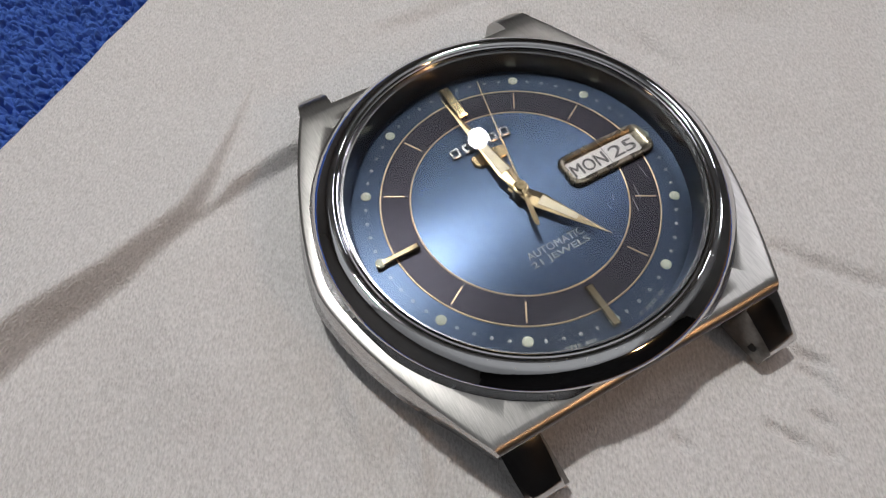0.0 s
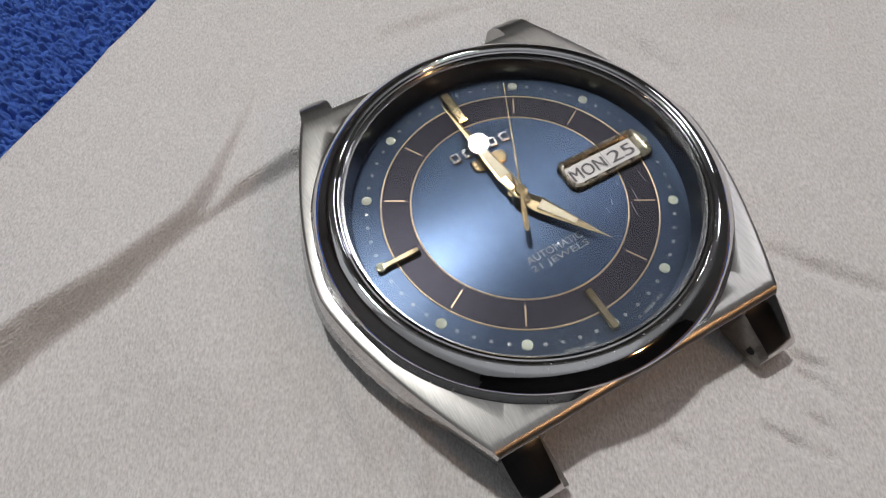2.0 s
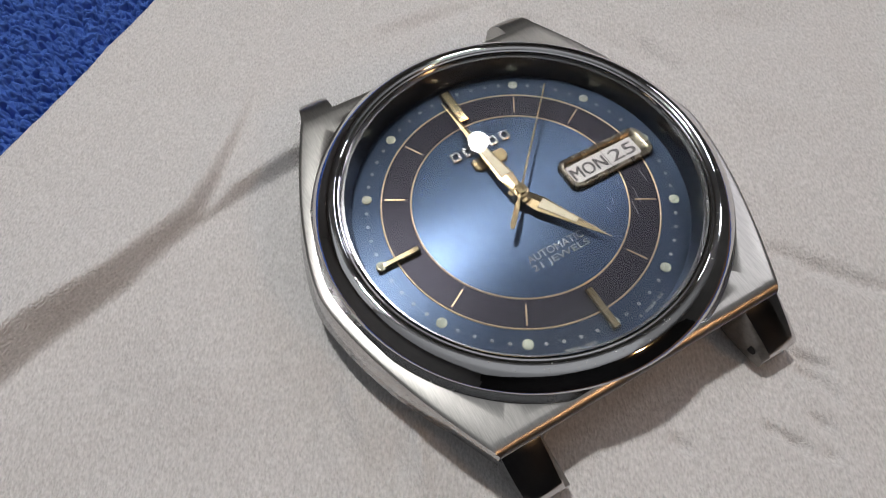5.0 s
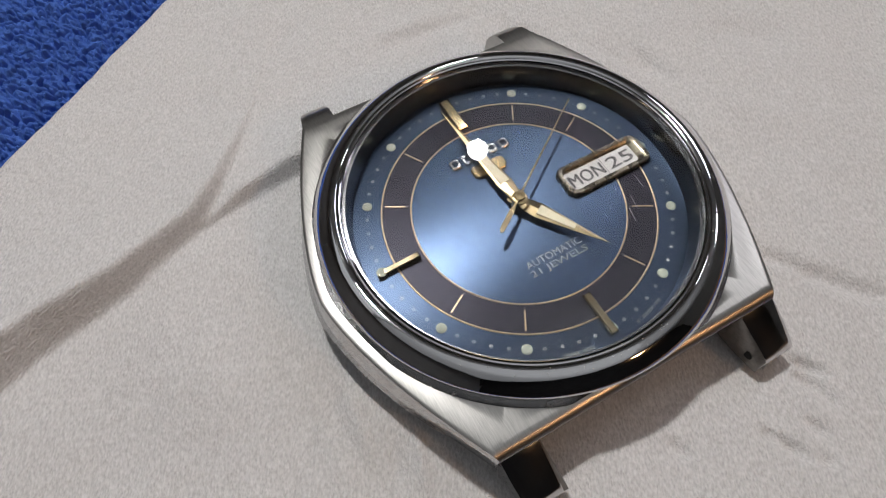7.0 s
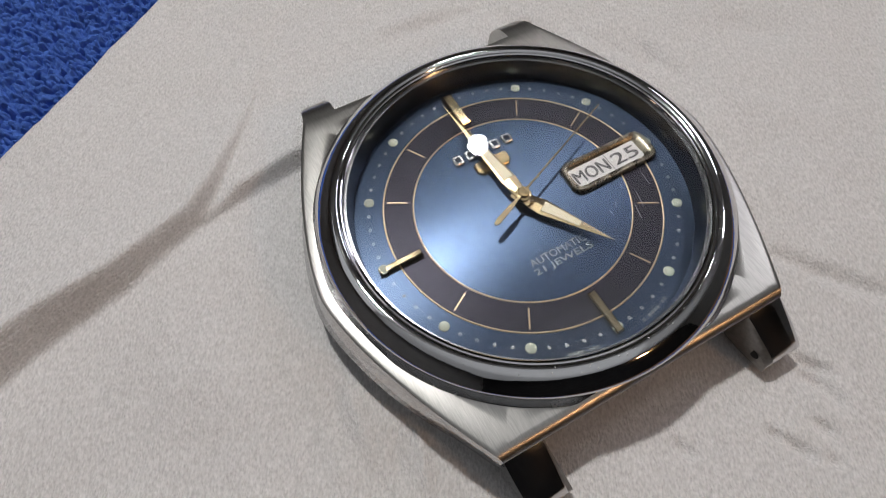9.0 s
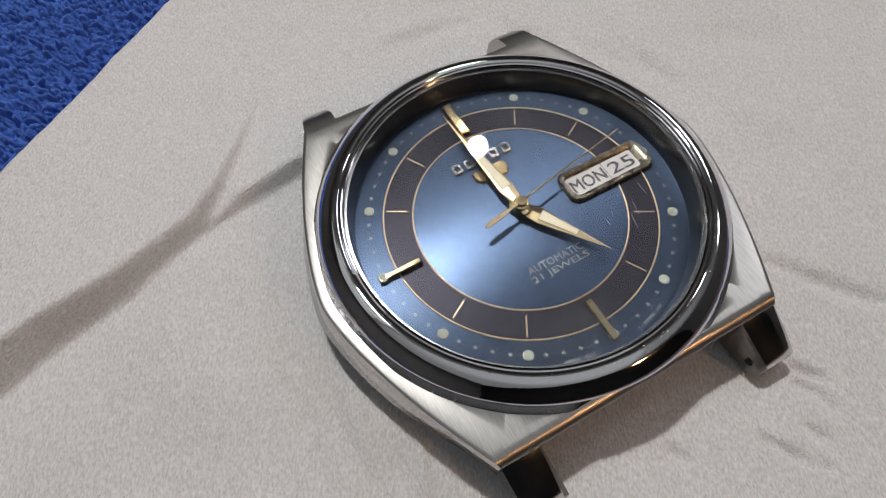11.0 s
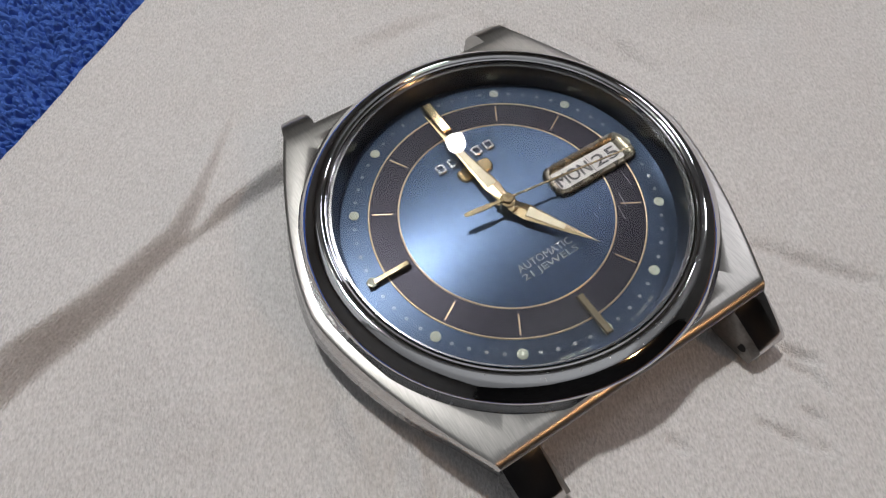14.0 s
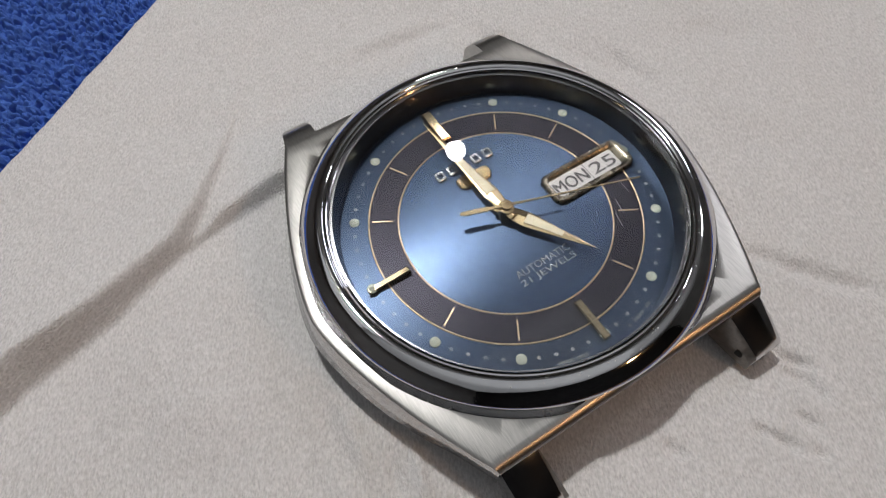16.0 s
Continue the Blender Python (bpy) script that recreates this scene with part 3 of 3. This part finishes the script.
def dial_marks():
    hour = part("hour_dot", disc(0.40, 0.0, 0.07, 24, 0.05), "lume", dial, "pale lume dot")
    hour.matrix_basis = pose(0, 12.0 * MM, 0)
    first = True
    for k in range(1, 12):
        a = radians(90 - 30 * k)
        r = 12.0 if k not in (3, 6, 9) else 12.1
        m = pose(r * math.cos(a) * MM, r * math.sin(a) * MM, (0.0 if k not in (6, 9) else 0.30) * MM)
        if first:
            hour.matrix_basis = m
            first = False
        else:
            shared("hour_dot", hour, dial, m)
    small = part("minute_dot", lathe([(0.05, 0.0), (0.14, 0.0), (0.12, 0.03), (0.06, 0.03)], 14), "dots", dial, "small silver minute ring")
    first = True
    for k in range(60):
        if k % 5 == 0:
            continue
        a = radians(90 - 6 * k)
        m = pose(12.0 * math.cos(a) * MM, 12.0 * math.sin(a) * MM, 0)
        if first:
            small.matrix_basis = m
            first = False
        else:
            shared("minute_dot", small, dial, m)
    tick = part("hour_tick", bar(8.97, 10.58, -0.065, 0.065, 0.0, 0.05, 0.02), "goldline", dial, "thin gold hour line", smooth=False)
    first = True
    for k in range(1, 12):
        if k in (3, 6, 9):
            continue
        m = pose(0, 0, 0, 0, 0, 90 - 30 * k)
        if first:
            tick.matrix_basis = m
            first = False
        else:
            shared("hour_tick", tick, dial, m)
    for x0, x1, y0, y1, h, bev, tx, ty, word in ((-0.34, 0.62, 8.85, 12.35, 0.55, 0.14, 0.0, 0.018, "wide raised gold bar at twelve"),
                                                 (-0.36, 0.30, -12.55, -9.0, 0.45, 0.10, 0.0, 0.0, "raised gold bar at six"),
                                                 (-12.5, -8.95, -0.34, 0.22, 0.45, 0.10, 0.035, 0.0, "raised gold bar at nine")):
        bm = bar(x0, x1, y0, y1, 0.0, h, bev)
        for v in bm.verts:
            if v.co.z > h - bev - 0.01:
                v.co.z += tx * (v.co.x - (x0 + x1) / 2) + ty * (v.co.y - (y0 + y1) / 2)
        part("hour_bar", bm, "goldbar", dial, word, smooth=False)
    # maker's name and emblem as plain raised shapes
    for i in range(5):
        x = -2.75 + i * 1.16
        w = 0.86 if i != 2 else 0.4
        x += 0.2 if i == 2 else 0
        bm = bmesh.new()
        o, t = rounded(x, x + w, 5.5, 6.45, 0.18, 3), rounded(x + 0.05, x + w - 0.05, 5.55, 6.4, 0.16, 3)
        e = rounded(x + 0.2, x + w - 0.2, 5.72, 6.23, 0.08, 3) if w > 0.5 else rounded(x + 0.15, x + w - 0.15, 5.72, 6.23, 0.04, 3)
        bridge(bm, [[bm.verts.new((px, py, z)) for px, py in c] for c, z in ((o, 0.0), (o, 0.20), (t, 0.25), (e, 0.25), (e, 0.0))])
        part("name_block", bm, "silver", dial, "plain raised silver shape", smooth=False)
    em = part("emblem", prism([(-1.2, 3.75), (1.2, 3.75), (1.55, 4.1), (1.55, 4.85), (1.25, 5.05), (-1.25, 5.05), (-1.55, 4.85), (-1.55, 4.1)], 0.0, 0.25, 0.1), "gold", dial,
              "raised gold shield emblem", smooth=False)
    part("emblem_panel", prism(rounded(-0.52, 0.52, 4.05, 4.8, 0.2, 4), 0.2, 0.275, 0.03), "frame", em, "darker raised middle of the emblem", smooth=False)
    lettering("AUTOMATIC", -2.42, 2.46, -5.2, -4.58, 0.012, "print", dial, "silver printed word")
    lettering("21 JEWELS", -2.5, 2.52, -6.1, -5.42, 0.012, "print", dial, "silver printed words", 0.0)
    for a0, n in ((166, 9), (194, 8)):
        for i in range(n):
            if (i * 7 + a0) % 5 == 0:
                continue
            a = radians(90 - a0 - (i - n / 2) * 1.35)
            b = part("fine_print_bar", bar(-0.1, 0.1, -0.12, 0.12, 0.0, 0.008, 0.0), "print", dial, smooth=False)
            b.matrix_basis = pose(12.72 * math.cos(a) * MM, 12.72 * math.sin(a) * MM, 0, 0, 0, math.degrees(a) + 90)


def day_date():
    """Framed window with the day and date discs, sunk into the dial."""
    outer = rounded(4.05, 12.08, -1.70, 1.27, 0.82, 5)
    rim = rounded(4.13, 12.00, -1.62, 1.19, 0.76, 5)
    rim2 = rounded(4.33, 11.76, -1.44, 1.04, 0.62, 5)
    mid = rounded(4.54, 11.52, -1.26, 0.89, 0.46, 5)
    inner = rounded(4.70, 11.12, -1.10, 0.66, 0.16, 5)
    bm = bmesh.new()
    loops = [[bm.verts.new((x, y, z)) for x, y in o] for o, z in ((outer, 0.0), (outer, 0.36), (rim, 0.46), (rim2, 0.46), (mid, 0.40), (inner, 0.10), (inner, 0.03))]
    bridge(bm, loops)
    part("window_frame", bm, "frame", dial, "raised gold frame of the day and date window")
    part("day_disc", bar(4.62, 8.17, -1.2, 0.86, 0.0, 0.085, 0.0), "wheel", dial, "white day disc", smooth=False)
    part("date_disc", bar(8.23, 11.46, -1.2, 0.86, 0.0, 0.085, 0.0), "wheel", dial, "white date disc", smooth=False)
    part("window_gap", bar(8.17, 8.23, -1.2, 0.86, 0.0, 0.07, 0.0), "ink", dial, "dark gap between the discs", smooth=False)
    lettering("MON", 4.80, 7.98, -0.86, 0.30, 0.10, "ink", dial, "black printed day", 0.055)
    lettering("25", 8.50, 10.85, -0.84, 0.30, 0.10, "ink", dial, "black printed date", 0.04)


dial_marks()
day_date()


def dauphine(name, tip, wide, w, back, z, label):
    """Faceted hand: two sloping gold faces along a ridge with a lume strip let in."""
    bm = bmesh.new()
    t = bm.verts.new((0, tip, 0.02))
    l_, r_ = bm.verts.new((-w, wide, 0.0)), bm.verts.new((w, wide, 0.0))
    b1, b2 = bm.verts.new((-w * 0.55, -back, 0.0)), bm.verts.new((w * 0.55, -back, 0.0))
    ridge0, ridge1 = bm.verts.new((0, -back, 0.15)), bm.verts.new((0, wide, 0.185))
    bm.faces.new((t, l_, ridge1)), bm.faces.new((t, ridge1, r_))
    bm.faces.new((l_, b1, ridge0, ridge1)), bm.faces.new((r_, ridge1, ridge0, b2))
    lo = [bm.verts.new((v.co.x, v.co.y, -0.10)) for v in (t, l_, b1, b2, r_)]
    hi = [t, l_, b1, b2, r_]
    for i in range(5):
        a, b = i, (i + 1) % 5
        if a == 2:
            bm.faces.new((hi[2], lo[2], lo[3], hi[3], ridge0))
        else:
            bm.faces.new((hi[a], lo[a], lo[b], hi[b]))
    bm.faces.new(lo)
    ob = part(name, bm, "gold", watch, label, smooth=False)
    s0, s1 = wide + 0.0, wide + (tip - wide) * 0.52
    k = (tip - s1) / (tip - wide)
    st = bmesh.new()
    q = [(-w * 0.62, s0), (w * 0.62, s0), (w * 0.62 * k, s1), (-w * 0.62 * k, s1)]
    up = [st.verts.new((x, y, 0.186 if y < s1 else 0.024 + 0.165 * k)) for x, y in q]
    dn = [st.verts.new((x, y, 0.0)) for x, y in q]
    for i in range(4):
        st.faces.new((up[i], up[(i + 1) % 4], dn[(i + 1) % 4], dn[i]))
    st.faces.new(up), st.faces.new(dn)
    part("lume_strip", st, "handlume", ob, "pale lume strip", smooth=False)
    return ob


hour_hand = dauphine("hour_hand", 7.7, 1.7, 0.72, 0.9, 0.75, "faceted gold hour hand")
hour_hand.matrix_basis = pose(0, 0, 0.55 * MM, 0, 0, -149.8)
minute_hand = dauphine("minute_hand", 11.1, 1.9, 0.66, 0.9, 1.05, "faceted gold minute hand")
minute_hand.matrix_basis = pose(0, 0, 0.85 * MM, 0, 0, 4.5)
part("hand_hub", lathe([(0.001, 0.0), (0.62, 0.0), (0.62, 1.10), (0.5, 1.16), (0.001, 1.16)], 32), "gold", watch, "round gold hub of the hands")

bm = bmesh.new()
half = [(0.05, 10.95), (0.085, 0.0), (0.11, -1.2), (0.20, -1.6), (0.21, -3.3), (0.12, -3.7)]
out = [(x, y) for x, y in half] + [(-x, y) for x, y in reversed(half)]
up = [bm.verts.new((x, y, 0.05)) for x, y in out]
dn = [bm.verts.new((x, y, -0.05)) for x, y in out]
for i in range(len(out)):
    j = (i + 1) % len(out)
    bm.faces.new((up[i], up[j], dn[j], dn[i]))
bm.faces.new(up), bm.faces.new(dn)
second_hand = part("second_hand", bm, "gold", watch, "slender gold sweep second hand", smooth=False)
part("hub_cap", lathe([(0.12, -0.05), (0.44, -0.05), (0.44, 0.09), (0.40, 0.12), (0.17, 0.12), (0.15, 0.02), (0.12, 0.0)], 28), "gold", second_hand, "small gold ring at the pivot")

SCRATCHES = [(8.3, -3.4, 8.2, -4.5), (6.9, -4.5, 6.6, -5.8), (6.1, -5.4, 5.8, -6.6), (6.3, -3.4, 6.2, -3.7), (5.0, -4.5, 4.8, -4.9), (4.2, -4.9, 4.2, -5.4)]
for x0, y0, x1, y1 in SCRATCHES:
    a = math.atan2(y1 - y0, x1 - x0)
    L = math.hypot(x1 - x0, y1 - y0)
    s = part("scratch", bar(0, L, -0.016, 0.016, 0, 0.006, 0.0), "scratch", crystal, "fine pale scratch", smooth=False)
    s.matrix_basis = pose(x0 * MM, y0 * MM, 2.30 * MM, 0, 0, math.degrees(a))


rng = random.Random(4)
for i in range(80):
    a = radians(rng.uniform(-78, 8))
    chip = part("edge_chip", bar(-rng.uniform(0.04, 0.20), rng.uniform(0.04, 0.20), -0.02, rng.uniform(0.0, 0.03), 0, 0.006, 0.0), "wornglass", crystal, smooth=False)
    r = rng.uniform(13.40, 13.64)
    chip.matrix_basis = pose(r * math.cos(a) * MM, r * math.sin(a) * MM, 2.30 * MM, 0, 0, math.degrees(a) + 90 + rng.uniform(-14, 14))
for i in range(70):
    a = radians(rng.gauss(-95, 22) if i < 34 else rng.uniform(0, 360))
    k = rng.choice(((14.24, 2.455), (14.42, 2.46), (14.52, 2.45), (14.60, 2.44), (14.76, 2.395), (13.88, 2.33)))
    sp = part("dust_speck", disc(rng.uniform(0.02, 0.055), -0.01, 0.015, 8, 0.01), "scratch", bezel, smooth=False)
    sp.matrix_basis = pose(k[0] * math.cos(a) * MM, k[0] * math.sin(a) * MM, k[1] * MM)


def motions():
    """The second hand sweeps six degrees a second."""
    walk(second_hand, [(t, pose(0, 0, 1.35 * MM, 0, 0, -(13.2 + 6.0 * t))) for t in (0, 2, 4, 6, 8, 10, 12, 14, 16)])


motions()
